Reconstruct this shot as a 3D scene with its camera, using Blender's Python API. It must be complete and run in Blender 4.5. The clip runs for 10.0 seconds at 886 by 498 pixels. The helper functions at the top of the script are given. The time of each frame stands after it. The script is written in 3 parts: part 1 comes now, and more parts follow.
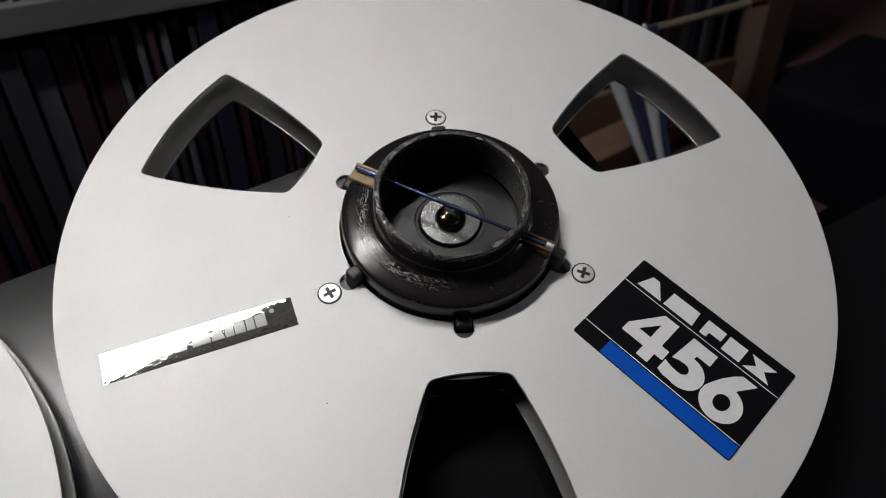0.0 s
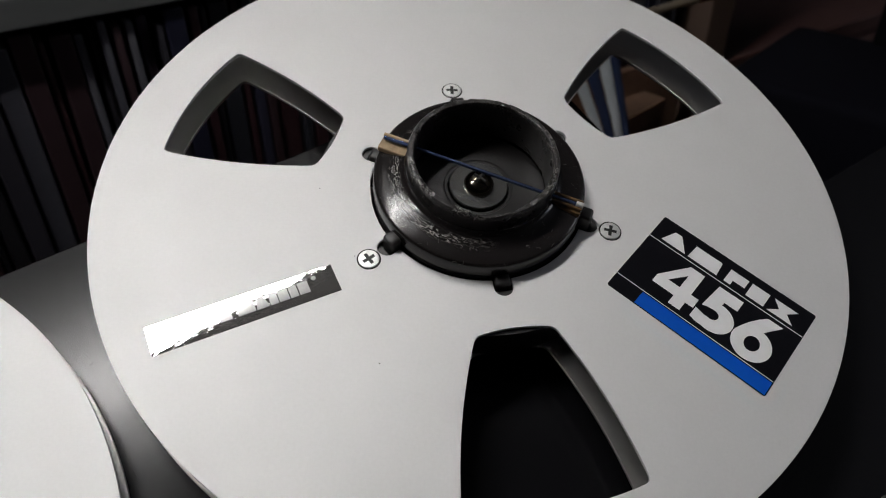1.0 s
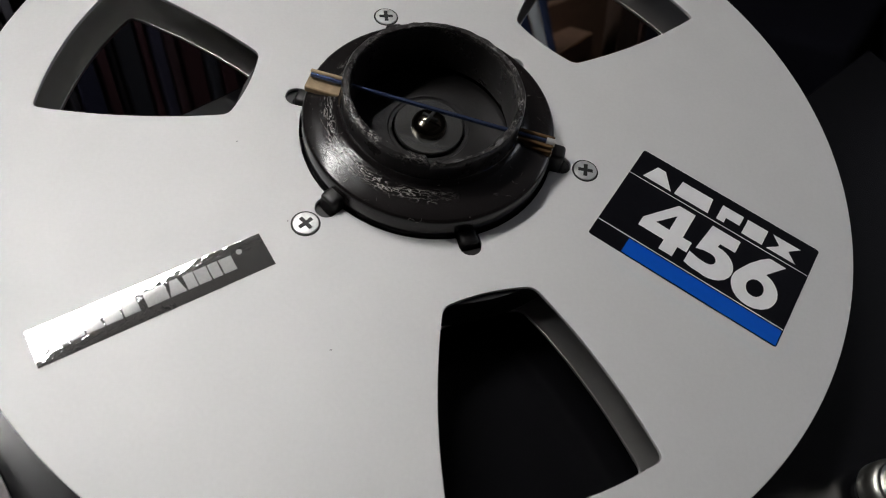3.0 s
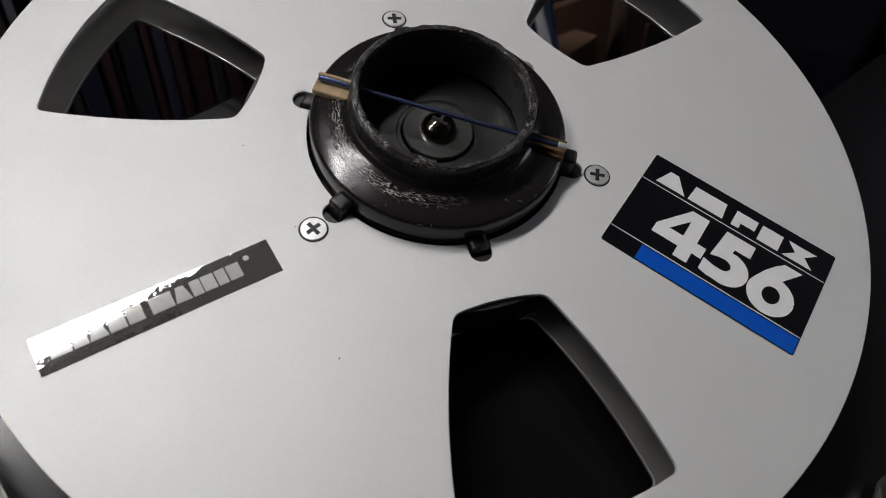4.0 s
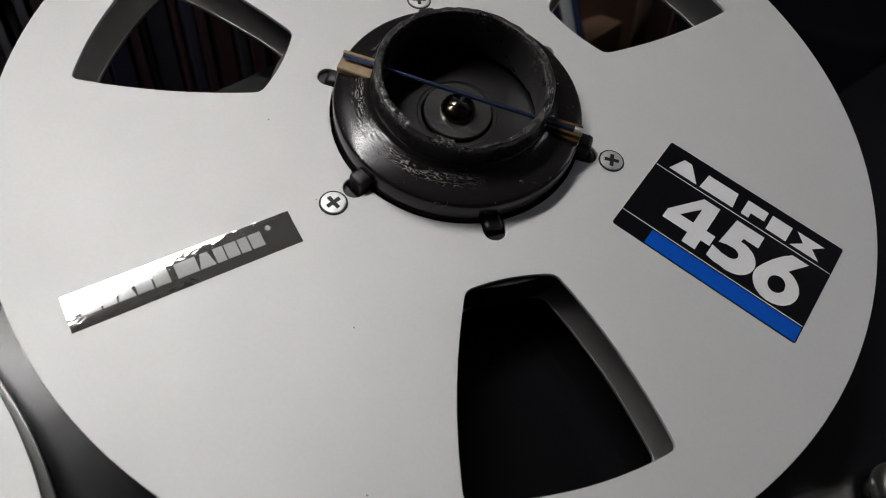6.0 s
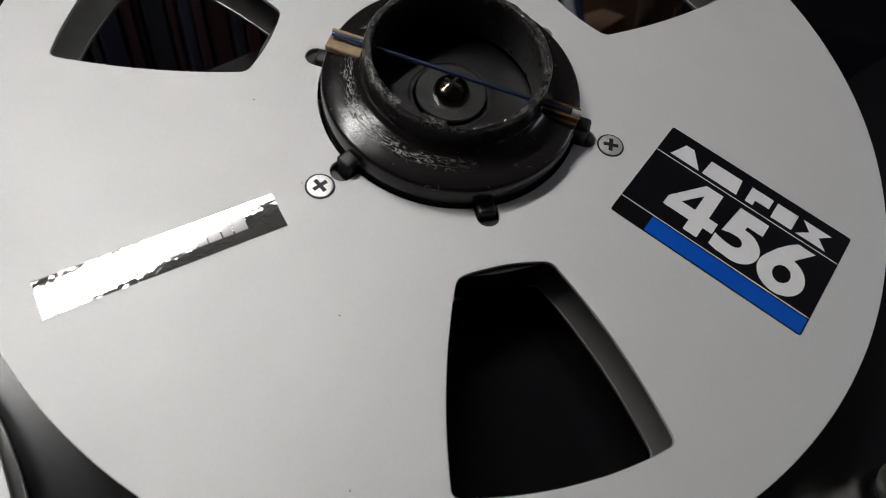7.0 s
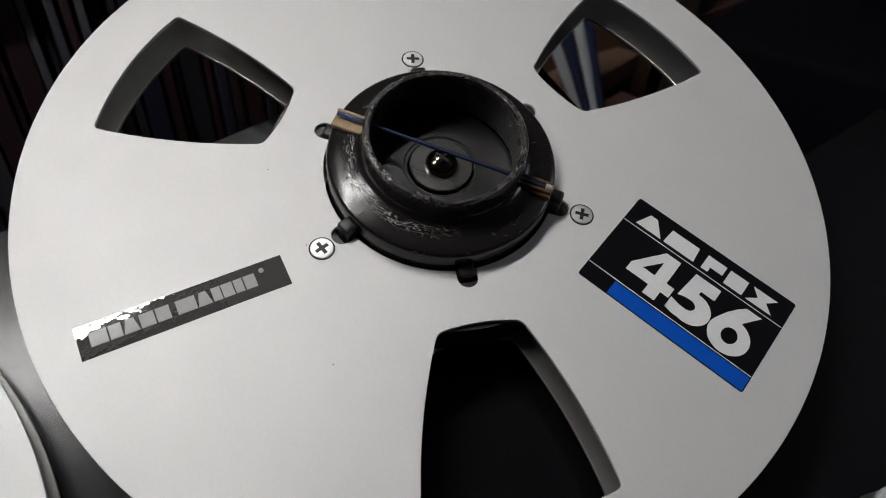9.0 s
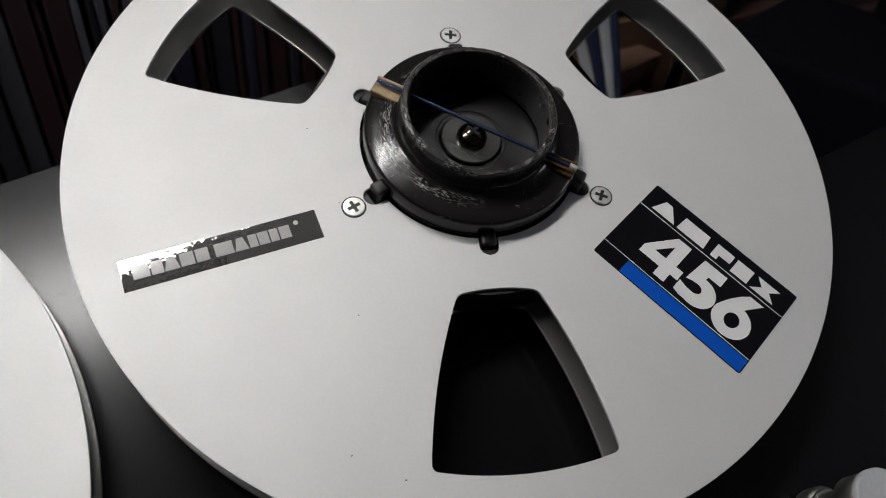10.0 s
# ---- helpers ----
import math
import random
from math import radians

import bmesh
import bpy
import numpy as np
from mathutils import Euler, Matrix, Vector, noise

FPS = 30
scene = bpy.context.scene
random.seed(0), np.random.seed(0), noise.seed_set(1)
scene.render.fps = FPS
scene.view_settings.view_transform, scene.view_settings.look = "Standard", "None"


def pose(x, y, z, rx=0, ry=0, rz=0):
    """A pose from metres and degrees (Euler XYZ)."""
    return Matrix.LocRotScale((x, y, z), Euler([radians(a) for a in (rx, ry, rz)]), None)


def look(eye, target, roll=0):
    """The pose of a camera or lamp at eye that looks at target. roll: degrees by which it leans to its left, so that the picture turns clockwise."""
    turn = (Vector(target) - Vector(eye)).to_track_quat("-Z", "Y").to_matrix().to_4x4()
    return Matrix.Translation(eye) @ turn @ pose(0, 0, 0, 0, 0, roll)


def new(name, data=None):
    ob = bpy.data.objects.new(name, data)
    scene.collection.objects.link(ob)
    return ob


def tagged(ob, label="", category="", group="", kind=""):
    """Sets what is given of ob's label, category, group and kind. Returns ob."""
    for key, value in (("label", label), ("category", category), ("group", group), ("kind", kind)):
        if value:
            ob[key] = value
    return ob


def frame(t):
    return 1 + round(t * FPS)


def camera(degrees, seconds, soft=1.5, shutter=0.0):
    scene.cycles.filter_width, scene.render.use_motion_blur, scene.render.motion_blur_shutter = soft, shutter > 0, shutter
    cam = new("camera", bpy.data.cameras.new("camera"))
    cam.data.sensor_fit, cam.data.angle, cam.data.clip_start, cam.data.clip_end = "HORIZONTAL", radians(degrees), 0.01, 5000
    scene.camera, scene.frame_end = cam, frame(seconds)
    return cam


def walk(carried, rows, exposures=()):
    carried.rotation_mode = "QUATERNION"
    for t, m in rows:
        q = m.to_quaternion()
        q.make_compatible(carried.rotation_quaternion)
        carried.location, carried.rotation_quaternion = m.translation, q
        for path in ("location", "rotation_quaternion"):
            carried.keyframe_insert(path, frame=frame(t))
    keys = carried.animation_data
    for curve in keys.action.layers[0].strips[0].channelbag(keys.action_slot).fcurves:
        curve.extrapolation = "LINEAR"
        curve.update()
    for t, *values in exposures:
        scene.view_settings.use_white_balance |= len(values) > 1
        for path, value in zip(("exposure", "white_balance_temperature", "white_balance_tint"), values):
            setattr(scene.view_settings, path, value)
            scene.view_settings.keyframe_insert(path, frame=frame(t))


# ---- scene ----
# ---------------------------------------------------------------- camera
cam = camera(62.57, 10.0, soft=1.0)
ROWS = [
    (0.0, -0.0950, -0.1904, 0.9456, 53.53, 1.76, -27.05),
    (0.3, -0.1051, -0.2110, 0.9413, 51.94, -0.37, -25.12),
    (0.5, -0.1091, -0.2080, 0.9453, 53.09, 1.63, -26.96),
    (1.0, -0.1296, -0.1871, 0.9369, 54.24, 0.98, -32.12),
    (1.5, -0.1265, -0.1772, 0.9290, 52.91, 1.80, -36.06),
    (2.0, -0.1202, -0.1702, 0.9212, 51.54, 1.13, -37.75),
    (2.5, -0.1193, -0.1623, 0.9170, 51.74, 1.49, -37.53),
    (2.7, -0.1197, -0.1564, 0.9138, 50.72, 0.83, -38.32),
    (3.8, -0.1163, -0.1524, 0.9139, 50.43, 0.69, -40.19),
    (4.0, -0.1185, -0.1506, 0.9124, 50.66, 0.77, -39.15),
    (4.5, -0.1258, -0.1506, 0.9107, 50.54, 0.45, -36.68),
    (5.0, -0.1188, -0.1538, 0.9074, 49.04, 0.23, -37.75),
    (5.5, -0.1207, -0.1554, 0.9147, 49.76, -0.42, -37.34),
    (5.7, -0.1229, -0.1554, 0.9169, 49.32, -0.31, -36.96),
    (6.8, -0.1169, -0.1545, 0.9081, 49.36, 0.07, -36.66),
    (7.0, -0.1170, -0.1538, 0.9075, 49.14, -0.29, -36.47),
    (7.5, -0.1151, -0.1549, 0.9003, 49.54, -0.18, -37.00),
    (8.0, -0.1146, -0.1545, 0.9030, 49.49, 0.12, -36.13),
    (8.5, -0.1208, -0.1598, 0.9129, 48.97, -0.11, -33.32),
    (9.0, -0.1148, -0.1710, 0.9354, 50.38, -0.08, -34.06),
    (9.5, -0.1225, -0.1730, 0.9365, 49.35, -1.88, -32.51),
    (10.0, -0.1285, -0.1786, 0.9381, 49.24, -3.54, -31.00),
]
cam.data.dof.use_dof, cam.data.dof.focus_distance, cam.data.dof.aperture_fstop = True, 0.228, 17.0
walk(cam, [(t, pose(x, y, z, rx, ry, rz)) for t, x, y, z, rx, ry, rz in ROWS],
     exposures=((0.0, 0.10), (2.5, 0.06), (4.5, 0.08), (5.0, -0.03), (8.0, -0.03), (9.0, 0.05), (10.0, 0.11)))

# The deck's face leans back and a little to one side; its origin is the middle of the take-up reel's upper flange.
DECK = pose(0, 0, 0.8, 0, -6.9, 0) @ pose(0, 0, 0, 20.5, 0, 0)
REEL = DECK @ pose(0, 0, 0, 0, 0, -43)
DECK_Z, DECK_BACK, DECK_RIGHT = -0.026, 0.0672, 0.080

# ---------------------------------------------------------------- light
world = bpy.data.worlds.new("world")
scene.world = world
world.use_nodes = True
sky = world.node_tree.nodes.new("ShaderNodeTexSky")
sky.sky_type, sky.sun_disc = "NISHITA", False
sky.sun_elevation, sky.sun_rotation = radians(30), radians(120)
world.node_tree.links.new(sky.outputs[0], world.node_tree.nodes["Background"].inputs[0])
world.node_tree.nodes["Background"].inputs[1].default_value = 0.08
LAMP_STRENGTH = 68.0
WINDOW_POWER = 4.2
scene.view_settings.exposure = 0.0


# ---------------------------------------------------------------- materials
def material(name, color, rough=0.5, metal=0.0, grain=0.0, grain_scale=300.0, stain=0.0, stain_scale=12.0, bump=0.0,
             bump_scale=400.0, tint=None, spec=0.5, vary=0.0, coat=0.0, stretch=(1, 1, 1), rough_vary=0.0):
    """Principled with fine grain, larger stains, relief and piece-to-piece variation."""
    m = bpy.data.materials.new(name)
    m.use_nodes = True
    nt = m.node_tree
    n, link = nt.nodes, nt.links.new
    b = n["Principled BSDF"]
    b.inputs["Roughness"].default_value, b.inputs["Metallic"].default_value = rough, metal
    b.inputs["Specular IOR Level"].default_value = spec
    b.inputs["Coat Weight"].default_value = coat
    where = n.new("ShaderNodeTexCoord")
    mapping = n.new("ShaderNodeMapping")
    mapping.inputs["Scale"].default_value = stretch
    link(where.outputs["Object"], mapping.inputs[0])

    def noise_node(scale, detail=4.0):
        t = n.new("ShaderNodeTexNoise")
        t.inputs["Scale"].default_value, t.inputs["Detail"].default_value = scale, detail
        link(mapping.outputs[0], t.inputs["Vector"])
        return t.outputs["Fac"]

    last = n.new("ShaderNodeRGB").outputs[0]
    last.default_value = (*color, 1)
    if vary:
        info = n.new("ShaderNodeObjectInfo")
        hsv = n.new("ShaderNodeHueSaturation")
        rng = n.new("ShaderNodeMapRange")
        rng.inputs["To Min"].default_value, rng.inputs["To Max"].default_value = 1 - vary, 1 + vary
        link(info.outputs["Random"], rng.inputs["Value"])
        link(rng.outputs[0], hsv.inputs["Value"])
        link(last, hsv.inputs["Color"])
        last = hsv.outputs[0]
    for amount, scale, other in ((grain, grain_scale, None), (stain, stain_scale, tint)):
        if not amount:
            continue
        ramp = n.new("ShaderNodeMapRange")
        ramp.inputs["From Min"].default_value, ramp.inputs["From Max"].default_value = 0.35, 0.7
        ramp.inputs["To Max"].default_value = amount
        link(noise_node(scale), ramp.inputs["Value"])
        mix = n.new("ShaderNodeMix")
        mix.data_type = "RGBA"
        mix.inputs["B"].default_value = (*(other or [c * 0.45 for c in color]), 1)
        link(ramp.outputs[0], mix.inputs["Factor"])
        link(last, mix.inputs["A"])
        last = mix.outputs["Result"]
    link(last, b.inputs["Base Color"])
    if rough_vary:
        ramp = n.new("ShaderNodeMapRange")
        ramp.inputs["From Min"].default_value, ramp.inputs["From Max"].default_value = 0.3, 0.7
        ramp.inputs["To Min"].default_value, ramp.inputs["To Max"].default_value = rough - rough_vary, rough + rough_vary
        link(noise_node(stain_scale * 2), ramp.inputs["Value"])
        link(ramp.outputs[0], b.inputs["Roughness"])
    if bump:
        bm_node = n.new("ShaderNodeBump")
        bm_node.inputs["Strength"].default_value, bm_node.inputs["Distance"].default_value = bump, 0.0004
        link(noise_node(bump_scale), bm_node.inputs["Height"])
        link(bm_node.outputs[0], b.inputs["Normal"])
    return m


def scuffed(name, color, rough, scuff, amount, scale, sectors, least=0.0, ring=None, band=None):
    """Dark moulded plastic with wrinkled chalky scars, in sectors (middle, half width in degrees) of a ring or above a height."""
    m = material(name, color, rough, grain=0.3, grain_scale=600, bump=0.05, bump_scale=300, rough_vary=0.05, stain_scale=60)
    n, link = m.node_tree.nodes, m.node_tree.links.new
    b = n["Principled BSDF"]

    def calc(kind, x, y=None):
        node = n.new("ShaderNodeMath")
        node.operation = kind
        for k, v in enumerate((x, y)):
            if v is None:
                continue
            if isinstance(v, (int, float)):
                node.inputs[k].default_value = v
            else:
                link(v, node.inputs[k])
        return node.outputs[0]

    def ease(value, lo, hi):
        node = n.new("ShaderNodeMapRange")
        node.interpolation_type = "SMOOTHSTEP"
        node.inputs["From Min"].default_value, node.inputs["From Max"].default_value = lo, hi
        link(value, node.inputs["Value"])
        return node.outputs[0]

    def grainy(vector, size, detail):
        node = n.new("ShaderNodeTexNoise")
        node.inputs["Scale"].default_value, node.inputs["Detail"].default_value = size, detail
        link(vector, node.inputs["Vector"])
        return node.outputs["Fac"]

    where, apart, polar = n.new("ShaderNodeTexCoord"), n.new("ShaderNodeSeparateXYZ"), n.new("ShaderNodeCombineXYZ")
    link(where.outputs["Object"], apart.inputs[0])
    x, y, z = (apart.outputs[k] for k in "XYZ")
    reach = calc("SQRT", calc("ADD", calc("MULTIPLY", x, x), calc("MULTIPLY", y, y)))
    angle = calc("ARCTAN2", x, calc("MULTIPLY", y, -1.0))
    link(calc("MULTIPLY", angle, 0.009), polar.inputs["X"])
    link(reach, polar.inputs["Y"])
    link(z, polar.inputs["Z"])
    ridge = calc("ABSOLUTE", calc("SUBTRACT", grainy(polar.outputs[0], scale, 3), 0.5))
    lines = ease(ridge, 0.045, 0.008)
    clumps = ease(grainy(polar.outputs[0], scale * 0.22, 4), 0.38, 0.53)
    share = calc("MULTIPLY", lines, clumps)
    zone = None
    for middle, half in sectors:
        a = radians(middle)
        side = calc("DIVIDE", calc("ADD", calc("MULTIPLY", x, math.cos(a)), calc("MULTIPLY", y, math.sin(a))), reach)
        one = ease(side, math.cos(radians(half)), math.cos(radians(half * 0.45)))
        zone = one if zone is None else calc("MAXIMUM", zone, one)
    share = calc("MULTIPLY", share, calc("MAXIMUM", zone, least))
    if ring:
        share = calc("MULTIPLY", share, calc("MULTIPLY", ease(reach, ring[0], ring[1]), ease(reach, ring[3], ring[2])))
    if band:
        share = calc("MULTIPLY", share, ease(z, *band))
    # A few hairline scratches everywhere.
    hair = ease(calc("ABSOLUTE", calc("SUBTRACT", grainy(where.outputs["Object"], scale * 0.16, 1), 0.53)), 0.006, 0.001)
    hair = calc("MULTIPLY", calc("MULTIPLY", hair, ease(grainy(where.outputs["Object"], scale * 0.5, 2), 0.55, 0.62)), 0.25)
    share = calc("MAXIMUM", calc("MULTIPLY", share, amount), hair)
    mix = n.new("ShaderNodeMix")
    mix.data_type = "RGBA"
    mix.inputs["B"].default_value = (*scuff, 1)
    link(b.inputs["Base Color"].links[0].from_socket, mix.inputs["A"])
    link(share, mix.inputs["Factor"])
    link(mix.outputs["Result"], b.inputs["Base Color"])
    relief = n.new("ShaderNodeBump")
    relief.inputs["Strength"].default_value, relief.inputs["Distance"].default_value = 0.7, 0.0002
    link(share, relief.inputs["Height"])
    link(b.inputs["Normal"].links[0].from_socket, relief.inputs["Normal"])
    link(relief.outputs[0], b.inputs["Normal"])
    return m


def emitter(name, color, strength):
    m = bpy.data.materials.new(name)
    m.use_nodes = True
    b = m.node_tree.nodes["Principled BSDF"]
    b.inputs["Base Color"].default_value = (0.9, 0.9, 0.9, 1)
    b.inputs["Emission Color"].default_value = (*color, 1)
    b.inputs["Emission Strength"].default_value = strength
    return m


ALU = material("satin_aluminium", (0.74, 0.737, 0.735), 0.60, 0.42, grain=0.05, grain_scale=900, stain=0.06, stain_scale=25,
               rough_vary=0.03)
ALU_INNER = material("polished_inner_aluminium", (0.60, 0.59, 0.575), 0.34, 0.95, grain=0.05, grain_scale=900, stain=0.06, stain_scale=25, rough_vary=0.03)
ALU_EDGE = material("bare_aluminium_edge", (0.7, 0.7, 0.7), 0.3, 1.0, grain=0.2, grain_scale=800)
HUB = material("dark_hub_aluminium", (0.018, 0.017, 0.017), 0.4, 0.0, grain=0.3, grain_scale=200)
STEEL = material("zinc_plated_steel", (0.82, 0.82, 0.81), 0.42, 0.85, grain=0.25, grain_scale=900, bump=0.25, bump_scale=1500)
RECESS = material("dark_recess", (0.018, 0.018, 0.017), 0.5, 0.2, grain=0.3, grain_scale=1500)
SCREW_BRASS = material("bronzed_screw", (0.16, 0.14, 0.11), 0.16, 1.0, grain=0.3, grain_scale=900, bump=0.1, bump_scale=1200)
BLACK_PLASTIC = scuffed("black_adapter_plastic", (0.014, 0.012, 0.012), 0.2, (0.60, 0.58, 0.55), 0.80, 1250, ((214, 78),), ring=(0.0280, 0.0295, 0.0308, 0.0330))
RIM_PLASTIC = scuffed("worn_rim_plastic", (0.013, 0.011, 0.011), 0.3, (0.50, 0.48, 0.45), 0.65, 1500, ((240, 75), (10, 50)), least=0.3, band=(0.0160, 0.0184))
INNER_PLASTIC = material("black_inner_plastic", (0.009, 0.008, 0.008), 0.4, grain=0.4, grain_scale=500, bump=0.2, bump_scale=900)
WASHER = material("grey_washer", (0.34, 0.34, 0.33), 0.2, 0.9, grain=0.3, grain_scale=900)
LABEL_BLACK = material("label_black", (0.004, 0.004, 0.006), 0.4, grain=0.3, grain_scale=800, spec=0.12)
LABEL_WHITE = material("label_white", (0.80, 0.80, 0.80), 0.45, grain=0.05, grain_scale=600)
LABEL_BLUE = material("label_blue", (0.003, 0.088, 0.52), 0.4, grain=0.1, grain_scale=500, spec=0.15)
FOIL_PRINT = material("foil_print_silver", (0.50, 0.50, 0.49), 0.07, 0.0, grain=0.15, grain_scale=1500)
FOIL = material("crinkled_foil", (0.62, 0.605, 0.595), 0.02, 0.88, grain=0.12, grain_scale=400)
ROD = material("blue_rod", (0.16, 0.23, 0.46), 0.2, 0.9, grain=0.2, grain_scale=500, coat=0.9)
CARD = material("tan_cardboard", (0.50, 0.37, 0.22), 0.7, grain=0.35, grain_scale=500, stain=0.4, stain_scale=120, tint=(0.16, 0.10, 0.05))
AMBER = material("amber_tape", (0.12, 0.07, 0.035), 0.18, grain=0.3, grain_scale=400, coat=0.6)
DECK_PAINT = material("satin_black_deck", (0.005, 0.005, 0.006), 0.21, grain=0.25, grain_scale=700, stain=0.2, stain_scale=20, bump=0.03, bump_scale=2500, spec=0.38)
DECK_SMUDGE = material("deck_smudge", (0.010, 0.010, 0.011), 0.27, grain=0.3, grain_scale=300)
CASE = material("black_case", (0.02, 0.02, 0.02), 0.5, grain=0.3, grain_scale=300, bump=0.2, bump_scale=900)
CHROME = material("polished_roller", (0.78, 0.77, 0.71), 0.36, 1.0, grain=0.15, grain_scale=700, rough_vary=0.05, stain_scale=80)
CAP = material("brushed_cap", (0.82, 0.83, 0.85), 0.42, 0.6, grain=0.15, grain_scale=900)
SHELF = material("grey_shelf_board", (0.13, 0.135, 0.135), 0.55, grain=0.3, grain_scale=60, stain=0.2, stain_scale=8, stretch=(0.2, 1, 1))
SHELF_PALE = material("brown_shelf_upright", (0.17, 0.115, 0.09), 0.5, grain=0.3, grain_scale=50, stain=0.25, stain_scale=6, stretch=(1, 1, 0.15))
DARK_WOOD = material("dark_brown_wood", (0.12, 0.06, 0.04), 0.5, grain=0.6, grain_scale=40, stain=0.3, stain_scale=5, stretch=(1, 0.15, 1))
BROWN = material("kraft_brown_board", (0.20, 0.118, 0.078), 0.6, grain=0.3, grain_scale=80, stain=0.3, stain_scale=9)
MAROON = material("maroon_board", (0.11, 0.056, 0.050), 0.55, grain=0.3, grain_scale=80, stain=0.3, stain_scale=9)
NAVY = material("navy_fabric", (0.005, 0.005, 0.010), 0.9, spec=0.15, grain=0.5, grain_scale=500, stain=0.3, stain_scale=14, bump=0.5, bump_scale=1200)
BLACK_VINYL = material("black_vinyl", (0.003, 0.003, 0.0035), 0.85, spec=0.15, grain=0.3, grain_scale=300, bump=0.3, bump_scale=600)
CLOTH_WHITE = material("pale_blue_cloth", (0.84, 0.92, 0.97), 0.55, grain=0.12, grain_scale=500, stain=0.15, stain_scale=30)
CLOTH_NAVY = material("dark_blue_cloth", (0.035, 0.055, 0.13), 0.75, grain=0.3, grain_scale=500)
STICK = material("pale_wood_stick", (0.15, 0.12, 0.085), 0.5, grain=0.4, grain_scale=120, stretch=(1, 1, 0.1))
COPPER = material("copper_ferrule", (0.75, 0.30, 0.17), 0.25, 1.0, grain=0.2, grain_scale=400)
WALL = material("dull_wall_paint", (0.16, 0.145, 0.135), 0.85, grain=0.12, grain_scale=90, stain=0.15, stain_scale=2, bump=0.2, bump_scale=200)
CEILING = material("ceiling_paint", (0.26, 0.245, 0.235), 0.9, grain=0.1, grain_scale=90, stain=0.1, stain_scale=2, bump=0.2, bump_scale=150)
FLOOR = material("dark_floor_boards", (0.10, 0.06, 0.04), 0.5, grain=0.5, grain_scale=30, stain=0.3, stain_scale=3, stretch=(0.15, 1, 1), vary=0.25)
LAMP_GLOW = emitter("lamp_diffuser", (1.0, 0.978, 0.962), LAMP_STRENGTH)
FRAME_PAINT = material("window_frame_paint", (0.6, 0.6, 0.58), 0.5, grain=0.1, grain_scale=100)
GLASS = bpy.data.materials.new("window_glass")
GLASS.use_nodes = True
GLASS.node_tree.nodes["Principled BSDF"].inputs["Transmission Weight"].default_value = 1.0
GLASS.node_tree.nodes["Principled BSDF"].inputs["Roughness"].default_value = 0.02


def add_crinkle(m):
    """Shallow creases and pimples of a hand-laid foil sticker."""
    n, link = m.node_tree.nodes, m.node_tree.links.new
    where, height = n.new("ShaderNodeTexCoord"), n.new("ShaderNodeMath")
    height.operation = "ADD"
    for scale, share, slot in ((170, 0.9, 0), (620, 0.34, 1)):
        t, k = n.new("ShaderNodeTexNoise"), n.new("ShaderNodeMath")
        t.inputs["Scale"].default_value, t.inputs["Detail"].default_value = scale, 3
        k.operation = "MULTIPLY"
        k.inputs[1].default_value = share
        link(where.outputs["Object"], t.inputs["Vector"])
        link(t.outputs["Fac"], k.inputs[0])
        link(k.outputs[0], height.inputs[slot])
    bump = n.new("ShaderNodeBump")
    bump.inputs["Strength"].default_value, bump.inputs["Distance"].default_value = 0.9, 0.000024
    link(height.outputs[0], bump.inputs["Height"])
    link(bump.outputs[0], n["Principled BSDF"].inputs["Normal"])


add_crinkle(FOIL)


# ---------------------------------------------------------------- mesh helpers
def mesh_object(name, bm, mat, smooth=None):
    me = bpy.data.meshes.new(name)
    bmesh.ops.recalc_face_normals(bm, faces=bm.faces[:])
    bm.to_mesh(me)
    bm.free()
    me.materials.append(mat)
    if smooth:
        me.set_sharp_from_angle(angle=radians(smooth))
        # The broad faces of a bevelled box stay flat.
        if len(me.polygons) in (26, 54):
            most = max(p.area for p in me.polygons)
            me.polygons.foreach_set("use_smooth", [p.area < most * 0.02 for p in me.polygons])
    return new(name, me)


def part(name, bm, mat, parent, label="", smooth=40, at=None):
    ob = mesh_object(name, bm, mat, smooth)
    ob.parent = parent
    if at is not None:
        ob.matrix_basis = at
    if label:
        tagged(ob, label)
    return ob


def thing(name, m, label, category, group="", kind=""):
    ob = new(name)
    ob.empty_display_size = 0.02
    ob.matrix_basis = m
    return tagged(ob, label, category, group, kind)


def box(x0, y0, z0, x1, y1, z1, bevel=0.0, segments=2):
    bm = bmesh.new()
    bmesh.ops.create_cube(bm, size=1.0)
    for v in bm.verts:
        v.co = Vector((x0 + (v.co.x + 0.5) * (x1 - x0), y0 + (v.co.y + 0.5) * (y1 - y0), z0 + (v.co.z + 0.5) * (z1 - z0)))
    if bevel:
        bmesh.ops.bevel(bm, geom=bm.edges[:], offset=bevel, segments=segments, affect="EDGES", profile=0.5)
    return bm


def lathe(profile, steps=96, closed=False, wobble=None):
    """A body of revolution about z from (radius, height) pairs."""
    bm = bmesh.new()
    rings = []
    for r, z in profile:
        ring = []
        for k in range(steps):
            a = 2 * math.pi * k / steps
            dr, dz = wobble(a, r, z) if wobble else (0, 0)
            ring.append(bm.verts.new(((r + dr) * math.cos(a), (r + dr) * math.sin(a), z + dz)))
        rings.append(ring)
    pairs = list(zip(rings, rings[1:])) + ([(rings[-1], rings[0])] if closed else [])
    for a, b in pairs:
        for k in range(steps):
            bm.faces.new((a[k], a[(k + 1) % steps], b[(k + 1) % steps], b[k]))
    if not closed:
        for ring in (rings[0], rings[-1]):
            bm.faces.new(ring)
    return bm


